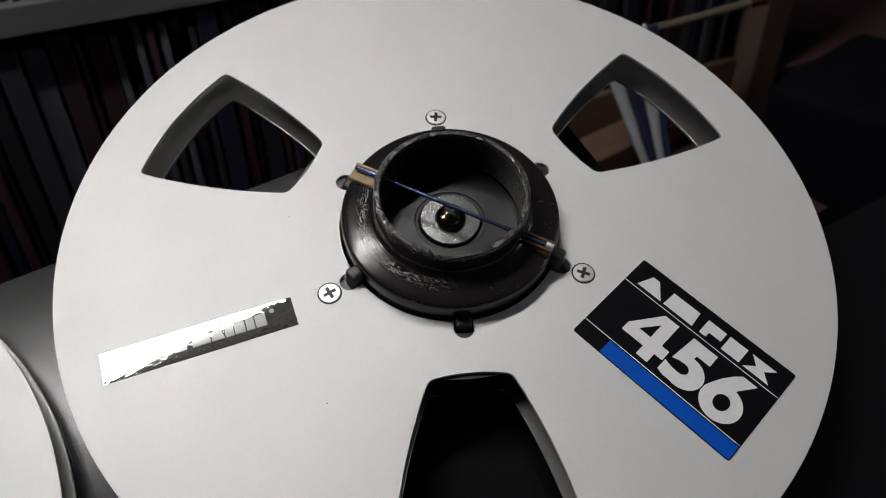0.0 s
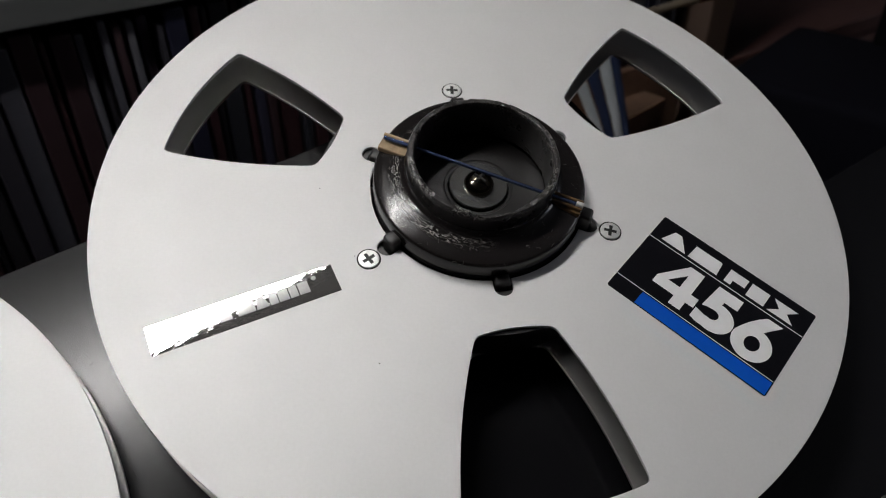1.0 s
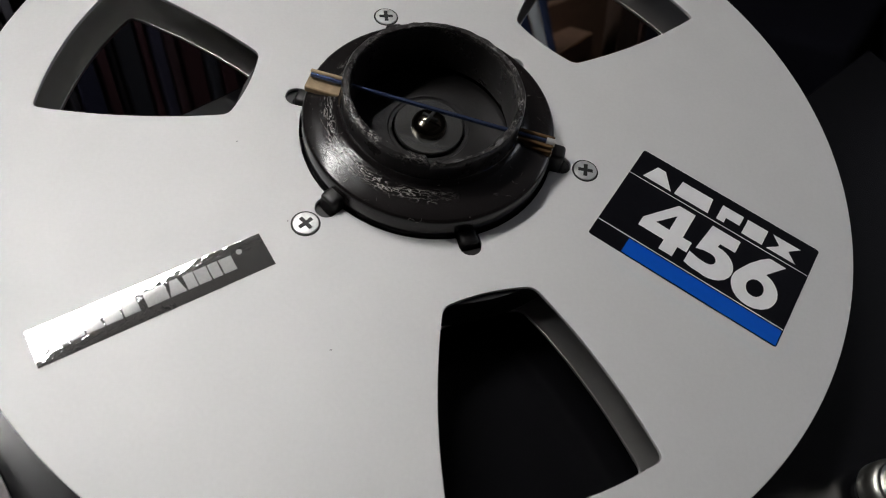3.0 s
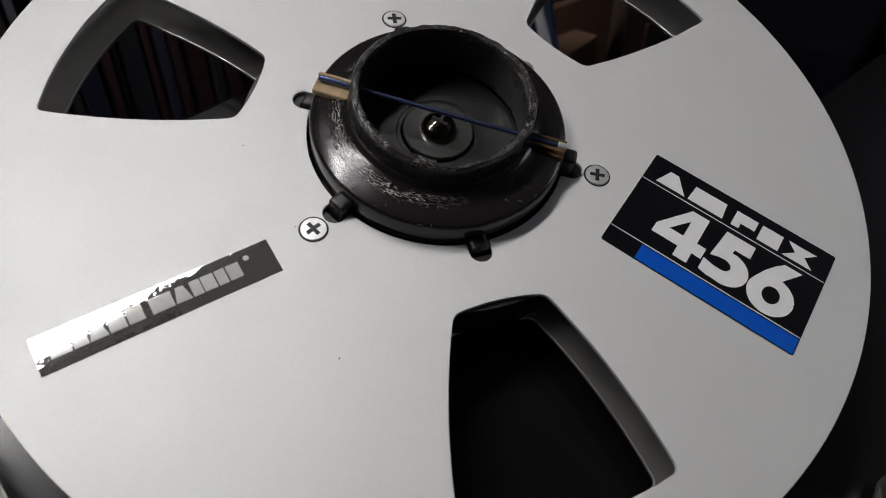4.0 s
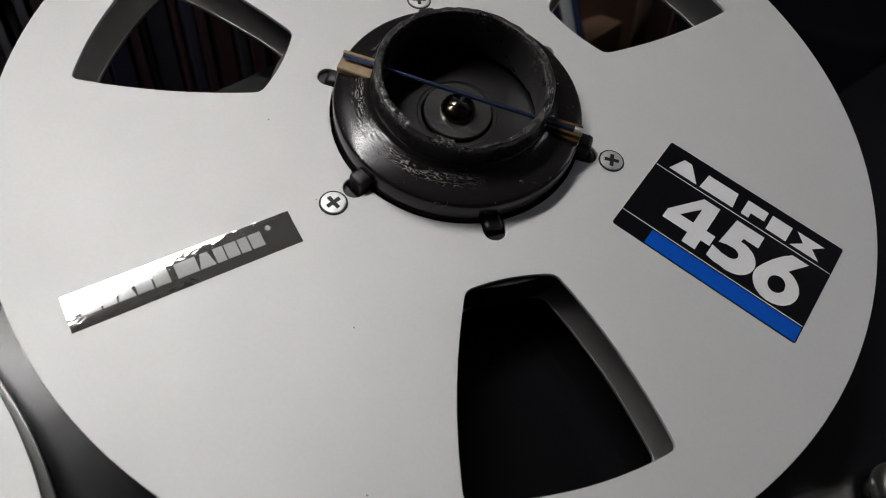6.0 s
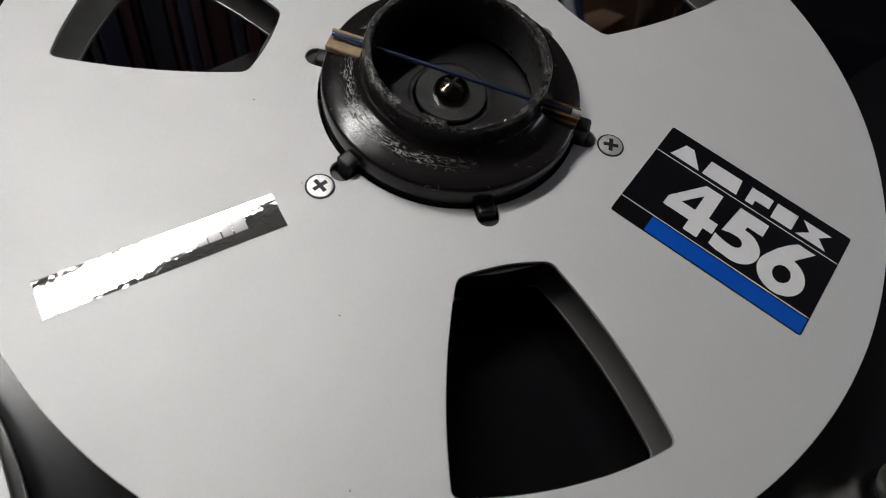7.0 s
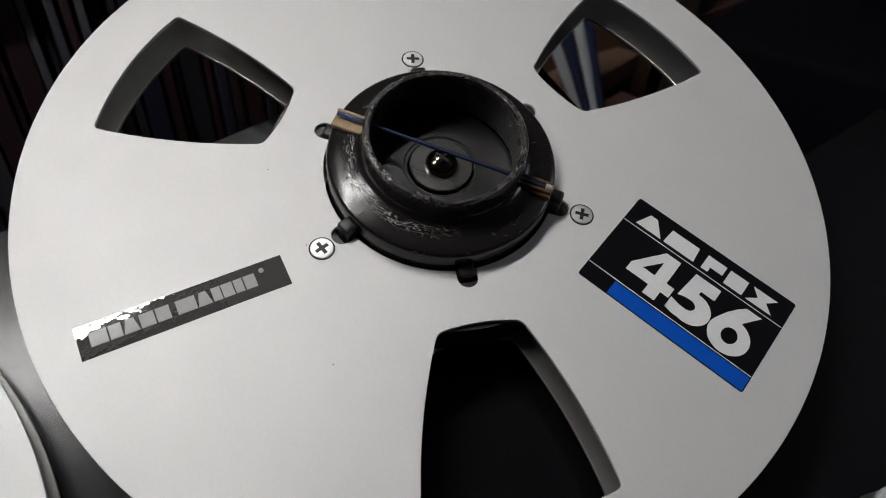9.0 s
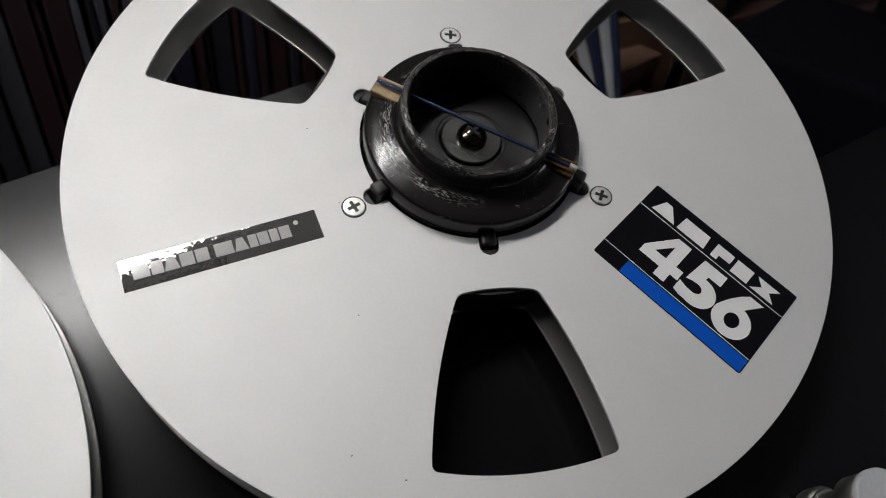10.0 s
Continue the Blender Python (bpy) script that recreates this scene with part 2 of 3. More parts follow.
def tube(a, b, radius, steps=16):
    a, b = Vector(a), Vector(b)
    bm = bmesh.new()
    bmesh.ops.create_cone(bm, cap_ends=True, segments=steps, radius1=radius, radius2=radius, depth=(b - a).length)
    turn = (b - a).to_track_quat("Z", "Y").to_matrix().to_4x4()
    bmesh.ops.transform(bm, matrix=Matrix.Translation((a + b) / 2) @ turn, verts=bm.verts[:])
    return bm


def plate(loops, z0, z1, bevel=0.0):
    """A flat plate with holes: the first loop is its outline, the others are cut out."""
    cu = bpy.data.curves.new("outline", "CURVE")
    cu.dimensions, cu.fill_mode = "2D", "BOTH"
    cu.extrude, cu.bevel_depth, cu.bevel_resolution = (z1 - z0) / 2 - bevel, bevel, 1
    cu.offset = -bevel
    for loop in loops:
        s = cu.splines.new("POLY")
        s.points.add(len(loop) - 1)
        for p, (x, y) in zip(s.points, loop):
            p.co = (x, y, 0, 1)
        s.use_cyclic_u = True
    ob = new("outline", cu)
    me = bpy.data.meshes.new_from_object(ob.evaluated_get(bpy.context.evaluated_depsgraph_get()))
    bpy.data.objects.remove(ob)
    bm = bmesh.new()
    bm.from_mesh(me)
    bpy.data.meshes.remove(me)
    bmesh.ops.translate(bm, vec=(0, 0, (z0 + z1) / 2), verts=bm.verts[:])
    bmesh.ops.remove_doubles(bm, verts=bm.verts[:], dist=1e-6)
    return bm


def flat(points, z):
    bm = bmesh.new()
    bm.faces.new([bm.verts.new((x, y, z)) for x, y in points])
    return bm


# ---------------------------------------------------------------- room
def room():
    x0, x1, y0, y1, top = -1.7, 1.9, -1.9, 0.80, 2.4
    t = 0.1
    for name, b in (
        ("wall_north", (x0 - t, y1, 0, x1 + t, y1 + t, top)),
        ("wall_west", (x0 - t, y0, 0, x0, y1, top)),
        ("wall_south", (x0 - t, y0 - t, 0, x1 + t, y0, top)),
    ):
        tagged(mesh_object(name, box(*b), WALL), "dull painted room wall in shade", "wall", kind="structure")
    # The east wall has the window.
    wy0, wy1, wz0, wz1 = -1.45, -0.35, 1.05, 2.1
    bm = bmesh.new()
    for b in ((y0, wy0, 0, top), (wy1, y1, 0, top), (wy0, wy1, 0, wz0), (wy0, wy1, wz1, top)):
        piece = box(x1, b[0], b[2], x1 + t, b[1], b[3])
        me = bpy.data.meshes.new("piece")
        piece.to_mesh(me)
        piece.free()
        bm.from_mesh(me)
        bpy.data.meshes.remove(me)
    tagged(mesh_object("wall_east", bm, WALL), "dull painted room wall with a window opening", "wall", kind="structure")
    win = thing("window_1", pose(x1 + t, wy0, wz0, 0, 0, 90), "painted casement window with two panes", "window", kind="structure")
    w, h, f = wy1 - wy0, wz1 - wz0, 0.05
    for b in ((0, f, 0, h), (w - f, w, 0, h), (f, w - f, 0, f), (f, w - f, h - f, h), (w / 2 - f / 2, w / 2 + f / 2, f, h - f)):
        part("window_frame", box(b[0], 0.02, b[2], b[1], 0.07, b[3], 0.004), FRAME_PAINT, win)
    for a, c in ((f, w / 2 - f / 2), (w / 2 + f / 2, w - f)):
        pane = part("pane", box(a, 0.04, f, c, 0.046, h - f), GLASS, win, "clear window glass")
        pane.visible_shadow = False
    part("window_sill", box(-0.03, 0.07, -0.02, w + 0.03, 0.16, 0.0, 0.004), FRAME_PAINT, win)
    lamp = bpy.data.lights.new("window_daylight", "AREA")
    lamp.shape, lamp.size, lamp.size_y, lamp.energy, lamp.color = "RECTANGLE", w - 0.1, h - 0.1, WINDOW_POWER, (0.78, 0.85, 1.0)
    new("window_daylight", lamp).matrix_basis = look((x1 + 0.01, (wy0 + wy1) / 2, (wz0 + wz1) / 2), (0, (wy0 + wy1) / 2, (wz0 + wz1) / 2))
    tagged(mesh_object("ceiling", box(x0 - t, y0 - t, top, x1 + t, y1 + t, top + t), CEILING), "plain painted ceiling in shade", "ceiling", kind="structure")
    floor = tagged(mesh_object("floor", box(x0 - t, y0 - t, -0.1, x1 + t, y1 + t, -0.012), DARK_WOOD), "dark wooden board floor", "floor", kind="structure")
    wide = 0.14
    me = None
    y = y0
    while y < y1 - 0.01:
        if me is None:
            bm = box(x0, 0, -0.012, x1, wide - 0.003, 0.0, 0.0015, 1)
            ob = part("plank", bm, FLOOR, floor, smooth=None)
            me = ob.data
        else:
            ob = new("plank", me)
            ob.parent = floor
        ob.location.y = y
        y += wide
    # A linear lamp hangs on two rods over the deck.
    drop = top - 1.785
    lamp_ob = thing("pendant_lamp", pose(-0.36, 0.169, top, 0, 0, 1.2), "slim black linear pendant lamp, lit", "lamp")
    part("canopy", box(-0.20, -0.03, -0.022, 0.20, 0.03, 0, 0.006), CASE, lamp_ob)
    for s in (-1, 1):
        part("hanging_rod", tube((s * 0.17, 0, -0.02), (s * 0.17, 0, -drop), 0.003), CASE, lamp_ob)
    part("housing", box(-0.455, -0.034, -drop - 0.030, 0.455, 0.034, -drop, 0.005), CASE, lamp_ob)
    for s in (-1, 1):
        part("side_skirt", box(-0.445, s * 0.027 - 0.004, -drop - 0.088, 0.445, s * 0.027 + 0.004, -drop - 0.030, 0.002), CASE, lamp_ob, "black louvre along the tube")
    part("diffuser", box(-0.43, -0.0130, -drop - 0.080, 0.43, 0.0190, -drop - 0.030, 0.007), LAMP_GLOW, lamp_ob, "glowing white diffuser")
    for s in (-1, 1):
        part("end_cap", box(s * 0.439 - 0.008, -0.023, -drop - 0.086, s * 0.439 + 0.008, 0.023, -drop - 0.030, 0.003), CASE, lamp_ob)


room()


# ---------------------------------------------------------------- tape deck
def tape_deck():
    deck = thing("tape_deck", DECK, "black satin reel-to-reel tape deck, leaning back on its stand", "tape deck")
    x0, x1, y0, y1, z = -0.365, DECK_RIGHT, -0.33, DECK_BACK, DECK_Z
    # The front of the plate runs on to the side, under the rollers.
    far, step = 0.200, -0.055

    def outline(inset):
        return [(x0 + inset, y0 + inset), (far - inset, y0 + inset), (far - inset, step - inset), (x1 - inset, step - inset), (x1 - inset, y1 - inset), (x0 + inset, y1 - inset)]
    part("deck_plate", plate([outline(0)], z - 0.006, z, 0.0008), DECK_PAINT, deck, "satin black deck plate", smooth=None)
    part("chassis", plate([outline(0.006)], z - 0.11, z - 0.006, 0.001), CASE, deck, smooth=None)
    smudge = bmesh.new()
    rng = random.Random(5)
    for cx, cy, lx, ly in ((-0.1424, 0.0184, 0.0028, 0.0009), (-0.1408, 0.0176, 0.0018, 0.0007)):
        ring = [smudge.verts.new((cx + lx * math.cos(a) * rng.uniform(0.7, 1.2), cy + ly * math.sin(a) * rng.uniform(0.6, 1.3), z + 0.00006))
                for a in [k * math.pi / 12 for k in range(24)]]
        smudge.faces.new(ring)
    part("smudge", smudge, DECK_SMUDGE, deck, "small dull smudge on the paint")
    for cx, cy in ((0.0, 0.0), (-0.2777, -0.0098)):
        part("reel_table", lathe([(0.047, z), (0.047, z + 0.006), (0.045, z + 0.0075), (0.02, z + 0.0075)], 64), CASE, deck, at=pose(cx, cy, 0))
    # The spindle with its washer and screw stands in the middle of the adapter.
    spindle = part("spindle", lathe([(0.0072, z + 0.0074), (0.0072, -0.002), (0.0068, 0.0003), (0.001, 0.0004)], 48), CASE, deck)
    part("washer", lathe([(0.0042, 0.0010), (0.0105, 0.0010), (0.0105, 0.0020), (0.0103, 0.0022), (0.0042, 0.0022)], 64, closed=True),
         WASHER, spindle, "flat grey metal washer", smooth=20)
    dome = [(0.0053, 0.0022), (0.0054, 0.0030), (0.0050, 0.0042), (0.0041, 0.0053), (0.0026, 0.0060), (0.0010, 0.0063)]
    part("spindle_screw", lathe(dome, 40), SCREW_BRASS, spindle, "bronzed cross-head dome screw")
    for turn in (20, 110):
        part("screw_slot", box(-0.0026, -0.00055, 0.0055, 0.0026, 0.00055, 0.0066, 0.0002, 1), RECESS, spindle, at=pose(0, 0, 0, 0, 0, turn))
    stand = tagged(mesh_object("equipment_stand", box(-0.33, -0.26, 0.0, 0.06, 0.03, 0.60, 0.004), BLACK_VINYL, 40),
                   "plain black stand under the tape deck", "stand")
    return stand


def arc(r, a0, a1, n):
    return [(r * math.cos(a0 + (a1 - a0) * k / n), r * math.sin(a0 + (a1 - a0) * k / n)) for k in range(n + 1)]


def rounded(loop_sides, radius):
    """Joins the open sides of a hole, each a list of points, and rounds the corners between them."""
    out = []
    count = len(loop_sides)
    cut = []
    for side in loop_sides:
        pts = [Vector((*p, 0)) for p in side]

        def along(points, d):
            for k, (p, q) in enumerate(zip(points, points[1:])):
                step = (q - p).length
                if d <= step:
                    return p + (q - p) * d / step, points[k + 1:]
                d -= step
            return points[-1], []
        first, rest = along(pts, radius)
        last, rest_b = along(list(reversed([first] + rest)), radius)
        cut.append([first] + list(reversed(rest_b))[1:] + [last] if len(rest_b) > 1 else [first, last])
    for k in range(count):
        a, b, corner = cut[k], cut[(k + 1) % count], Vector((*loop_sides[k][-1], 0))
        out += [(p.x, p.y) for p in a]
        for j in range(1, 6):
            s = j / 6
            p = a[-1] * (1 - s) ** 2 + corner * 2 * s * (1 - s) + b[0] * s * s
            out.append((p.x, p.y))
    return out


def window_loop(middle):
    """The outline of one of the reel's large windows."""
    ri, ro, ai, ao, bulge = 0.0598, 0.1144, radians(12.7), radians(14.2), 0.0020

    def at(r, a):
        return Vector((r * math.cos(middle + a), r * math.sin(middle + a)))

    def side(p, q):
        out_way = Vector(((q - p).y, -(q - p).x)).normalized()
        return [tuple(p + (q - p) * k / 14 + out_way * bulge * 4 * (k / 14) * (1 - k / 14)) for k in range(15)]
    a, b, c, d = at(ri, -ai), at(ro, -ao), at(ro, ao), at(ri, ai)
    chord = [d + (a - d) * k / 14 for k in range(15)]
    inward = -((a + d) / 2).normalized()
    inner = [tuple(p + inward * 0.0014 * 4 * (k / 14) * (1 - k / 14)) for k, p in enumerate(chord)]
    return rounded([side(a, b), arc(ro, middle - ao, middle + ao, 24), side(c, d), inner], 0.0021)


def bore_loop(first, notch=0.0033):
    """The middle hole with its six keyhole notches."""
    r, reach = 0.0388, 0.0417
    pts = []
    half = math.asin(notch / r) * 0.98
    for k in range(6):
        m = first + k * math.pi / 3
        pts += arc(r, m - math.pi / 3 + half, m - half, 10)
        c, out_a = Vector((reach * math.cos(m), reach * math.sin(m))), m
        for j in range(9):
            a = out_a - math.pi / 2 + math.pi * j / 8
            pts.append((c.x + notch * math.cos(a), c.y + notch * math.sin(a)))
    return pts


FLANGE, LOWER = 0.0013, -0.0150
PHASE = radians(-69.27)


def reel(m, label, labelled=True, turn=0.0, lower=LOWER):
    """An empty metal tape reel: two flanges with three windows each on a hub."""
    ob = thing("tape_reel", m, label, "tape reel", "reels on the tape deck")
    phase = PHASE + turn
    windows = [window_loop(phase + k * 2 * math.pi / 3) for k in range(3)]
    rim = arc(0.1335, 0, 2 * math.pi * 255 / 256, 255)
    loops = [rim, bore_loop(phase)] + windows
    part("upper_flange", plate(loops, -FLANGE, 0.0, 0.00018), ALU, ob, smooth=None)
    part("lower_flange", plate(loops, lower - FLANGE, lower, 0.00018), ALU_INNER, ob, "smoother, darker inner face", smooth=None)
    part("hub", lathe([(0.0585, lower + 0.0001), (0.0585, -FLANGE - 0.0001), (0.0425, -FLANGE - 0.0001), (0.0425, lower + 0.0001)], 128, closed=True), HUB, ob, "dark reel hub")
    for k in range(3):
        a = radians(110.86) + turn + k * 2 * math.pi / 3
        where = pose(0.0495 * math.cos(a), 0.0495 * math.sin(a), 0)
        screw = part("screw", lathe([(0.0040, -0.0008), (0.0041, 0.0003), (0.0039, 0.0005), (0.0030, 0.00058), (0.0012, 0.0006)], 32), STEEL, ob, "zinc-plated cross-head screw", at=where @ Matrix.Scale(0.87, 4))
        part("dimple", lathe([(0.0042, 0.00004), (0.0045, 0.00012), (0.0047, 0.00005)], 32), RECESS, screw)
        spin = 12 + 37 * k
        for turned in (spin, spin + 90):
            part("screw_slot", box(-0.0026, -0.00072, 0.0004, 0.0026, 0.00072, 0.00067, 0.0001, 1), RECESS, screw, at=pose(0, 0, 0, 0, 0, turned))
    if labelled:
        number_label(ob)
        foil_label(ob)
        for x, y, r in ((-0.0551, -0.0132, 0.00020), (-0.0193, -0.0745, 0.00020), (-0.0095, -0.1151, 0.00022), (0.0066, -0.1177, 0.00024), (-0.0362, -0.0382, 0.00018)):
            grit = lathe([(r, 0.00001), (r * 0.9, 0.00008), (r * 0.4, 0.00013)], 9, wobble=lambda a, q, z: (q * 0.3 * math.sin(2 * a + 900 * x), 0))
            part("dust_speck", grit, RECESS, ob, "dark dust speck", at=pose(x, y, 0))
    return ob


def slab(w, h, z, corner=0.0006):
    sides = [[(-w / 2, -h / 2), (w / 2, -h / 2)], [(w / 2, -h / 2), (w / 2, h / 2)], [(w / 2, h / 2), (-w / 2, h / 2)], [(-w / 2, h / 2), (-w / 2, -h / 2)]]
    return plate([rounded(sides, corner)], 0.00002, z)


def number_label(parent):
    w, h = 0.0597, 0.0386
    lab = part("label", slab(w, h, 0.00016, 0.0009), LABEL_BLACK, parent, "black sticker with white number and a blue band",
               at=pose(0.0844, -0.0285, 0, 0, 0, -30.39))

    def uv(u, v):
        return -w / 2 + u * w, h / 2 - v * h

    def bar(name, u0, v0, u1, v1, mat, z=0.00020):
        (ax, ay), (bx, by) = uv(u0, v1), uv(u1, v0)
        return part(name, flat([(ax, ay), (bx, ay), (bx, by), (ax, by)], z), mat, lab, smooth=None)
    bar("rule", 0.004, 0.276, 0.996, 0.284, LABEL_WHITE)
    bar("rule", 0.004, 0.832, 0.996, 0.840, LABEL_WHITE)
    bar("blue_band", 0.18, 0.850, 0.994, 0.992, LABEL_BLUE)
    # The maker's mark, as plain blocks.
    top, low = 0.090, 0.243
    for shape in (
        ((0.067, low), (0.110, top), (0.155, top), (0.230, low)),
        ((0.247, low), (0.255, top), (0.430, top), (0.440, low)),
        ((0.487, low), (0.487, top), (0.605, top), (0.605, 0.190), (0.530, 0.190), (0.530, low)),
        ((0.628, low), (0.628, top), (0.741, top), (0.741, low)),
        ((0.762, low), (0.818, 0.166), (0.768, top), (0.918, top), (0.868, 0.166), (0.922, low)),
    ):
        part("mark_block", flat([uv(*p) for p in shape], 0.00020), LABEL_WHITE, lab, smooth=None)

    def bow(cu, cv, ru, rv, a0, a1, n=28):
        return [(cu + ru * math.cos(radians(a0 + (a1 - a0) * k / n)), cv + rv * math.sin(radians(a0 + (a1 - a0) * k / n))) for k in range(n + 1)]

    def digit(*loops):
        part("digit", plate([[uv(*p) for p in loop] for loop in loops], 0.00017, 0.00022), LABEL_WHITE, lab, smooth=None)
    digit([(0.180, 0.690), (0.180, 0.600), (0.303, 0.326), (0.396, 0.326), (0.396, 0.580), (0.446, 0.580), (0.446, 0.685), (0.396, 0.685),
           (0.396, 0.788), (0.322, 0.788), (0.322, 0.690)],
          [(0.322, 0.425), (0.322, 0.582), (0.246, 0.582)])
    digit([(0.492, 0.326), (0.647, 0.326), (0.647, 0.447), (0.566, 0.447), (0.562, 0.484)] + bow(0.567, 0.637, 0.112, 0.153, -80, 105)
          + [(0.500, 0.785), (0.454, 0.768), (0.454, 0.655), (0.510, 0.675)] + bow(0.546, 0.626, 0.041, 0.051, 90, -90, 16) + [(0.510, 0.580), (0.472, 0.600)])
    digit([(0.893, 0.322), (0.822, 0.478)] + bow(0.800, 0.645, 0.116, 0.170, -72, 196, 40) + [(0.703, 0.545), (0.730, 0.462), (0.768, 0.378), (0.803, 0.322)],
          bow(0.802, 0.640, 0.044, 0.077, 0, 345, 23))


def foil_label(parent):
    w, h = 0.0606, 0.0106
    bm = bmesh.new()
    nx, ny = 120, 22
    rng = random.Random(3)
    grid = [[bm.verts.new((-w / 2 + w * i / nx, -h / 2 + h * j / ny,
                           0.00012 + 0.0000012 * noise.noise(Vector((i * 0.2, j * 0.3, 3)))
                           + (0.00001 * noise.noise(Vector((i * 0.5, j * 0.9, 9))) if min(j, ny - j, i, nx - i) < 2 else 0)))
             for i in range(nx + 1)] for j in range(ny + 1)]
    for j in range(ny):
        for i in range(nx):
            bm.faces.new((grid[j][i], grid[j][i + 1], grid[j + 1][i + 1], grid[j + 1][i]))
    edge = [grid[0][i] for i in range(nx + 1)] + [grid[j][nx] for j in range(1, ny + 1)] + [grid[ny][i] for i in range(nx - 1, -1, -1)] + [grid[j][0] for j in range(ny - 1, 0, -1)]
    low = [bm.verts.new((v.co.x, v.co.y, 0.00001)) for v in edge]
    for k in range(len(edge)):
        bm.faces.new((edge[k], low[k], low[(k + 1) % len(low)], edge[(k + 1) % len(edge)]))
    lab = part("label", bm, FOIL, parent, "crinkled silver foil sticker with pale printed marks", smooth=60, at=pose(-0.0648, -0.0651, 0, 0, 0, 35.39))
    # The maker's words, as plain blocks of their size.
    for k, (u0, u1) in enumerate(((0.055, 0.135), (0.143, 0.200), (0.204, 0.278), (0.284, 0.352), (0.360, 0.425),
                                  (0.455, 0.548), (0.552, 0.622), (0.628, 0.672), (0.677, 0.732), (0.738, 0.782), (0.789, 0.846))):
        x0, x1 = -w / 2 + u0 * w, -w / 2 + u1 * w
        y0, y1 = -0.0021, 0.0024
        inset = 0.0008 if k in (2, 6) else 0.0
        part("mark_block", flat([(x0, y0), (x1, y0), (x1 - inset * 1.4, y1), (x0 + inset * 1.4, y1)], 0.00024), FOIL_PRINT, lab, smooth=None)
    dot = bmesh.new()
    bmesh.ops.create_circle(dot, cap_ends=True, segments=20, radius=0.0008, matrix=pose(-w / 2 + 0.885 * w, 0.0024, 0.00024))
    part("mark_dot", dot, FOIL_PRINT, lab, smooth=None)


def hub_adapter():
    """The black plastic adapter with a stepped flange and a broken collar that locks the reel on its table."""
    ob = thing("hub_adapter", REEL, "scuffed black plastic hub adapter with a chipped collar", "hub adapter")
    flange = [(0.0255, -0.0022), (0.0372, -0.0022), (0.0377, -0.0016), (0.0379, 0.0020), (0.0378, 0.0060), (0.0375, 0.0069), (0.0368, 0.0074), (0.0345, 0.0079),
              (0.0300, 0.0087), (0.0280, 0.0093), (0.0269, 0.0101), (0.0264, 0.0112), (0.0255, 0.0112)]
    part("flange", lathe(flange, 160, closed=True), BLACK_PLASTIC, ob, "glossy scuffed flange")
    part("skirt", lathe([(0.0250, -0.0135), (0.0378, -0.0135), (0.0379, -0.0050), (0.0372, -0.0040), (0.0352, -0.0036), (0.0352, -0.0021), (0.0250, -0.0021)], 128, closed=True), INNER_PLASTIC, ob)

    def chipped(a, r, z):
        if z < 0.017:
            return 0, 0
        d = (a - radians(271)) / radians(3.2)
        chip = -0.0034 * max(0.0, 1 - abs(d)) - 0.0012 * max(0.0, 1 - abs((a - radians(281)) / radians(12)))
        if r < 0.0255:
            chip -= 0.0015 * max(0.0, min(1.0, (math.degrees(a) - 271) / 2, (322 - math.degrees(a)) / 18))
        rough = 0.0003 * noise.noise(Vector((math.cos(a) * 14, math.sin(a) * 14, r * 900)))
        return 0.00018 * noise.noise(Vector((math.cos(a) * 9, math.sin(a) * 9, 4 + r * 700))), chip + rough
    wall = [(0.0240, 0.0032), (0.0263, 0.0032), (0.0263, 0.0100), (0.0263, 0.0172), (0.0262, 0.0186), (0.0259, 0.0190), (0.0250, 0.0191), (0.0243, 0.0190),
            (0.0240, 0.0185), (0.0240, 0.0172), (0.0239, 0.0100)]
    part("collar", lathe(wall, 240, closed=True, wobble=chipped), RIM_PLASTIC, ob, "collar with a worn, chipped rim")
    floor = [(0.0112, -0.0020), (0.0245, -0.0020), (0.0245, 0.0012), (0.0126, 0.0012), (0.0122, 0.0008), (0.0112, 0.0008)]
    part("inner_floor", lathe(floor, 96, closed=True), INNER_PLASTIC, ob)
    for k in range(6):
        a = PHASE + k * math.pi / 3
        tall = (0.0014, 0.0062, 0.0014, 0.0045, 0.0014, 0.0040)[k]
        where = pose(0, 0, 0, 0, 0, math.degrees(a))
        part("lug", box(0.0360, -0.0027, -0.0120, 0.0418, 0.0027, tall, 0.0011, 3), INNER_PLASTIC, ob, at=where)
    return ob


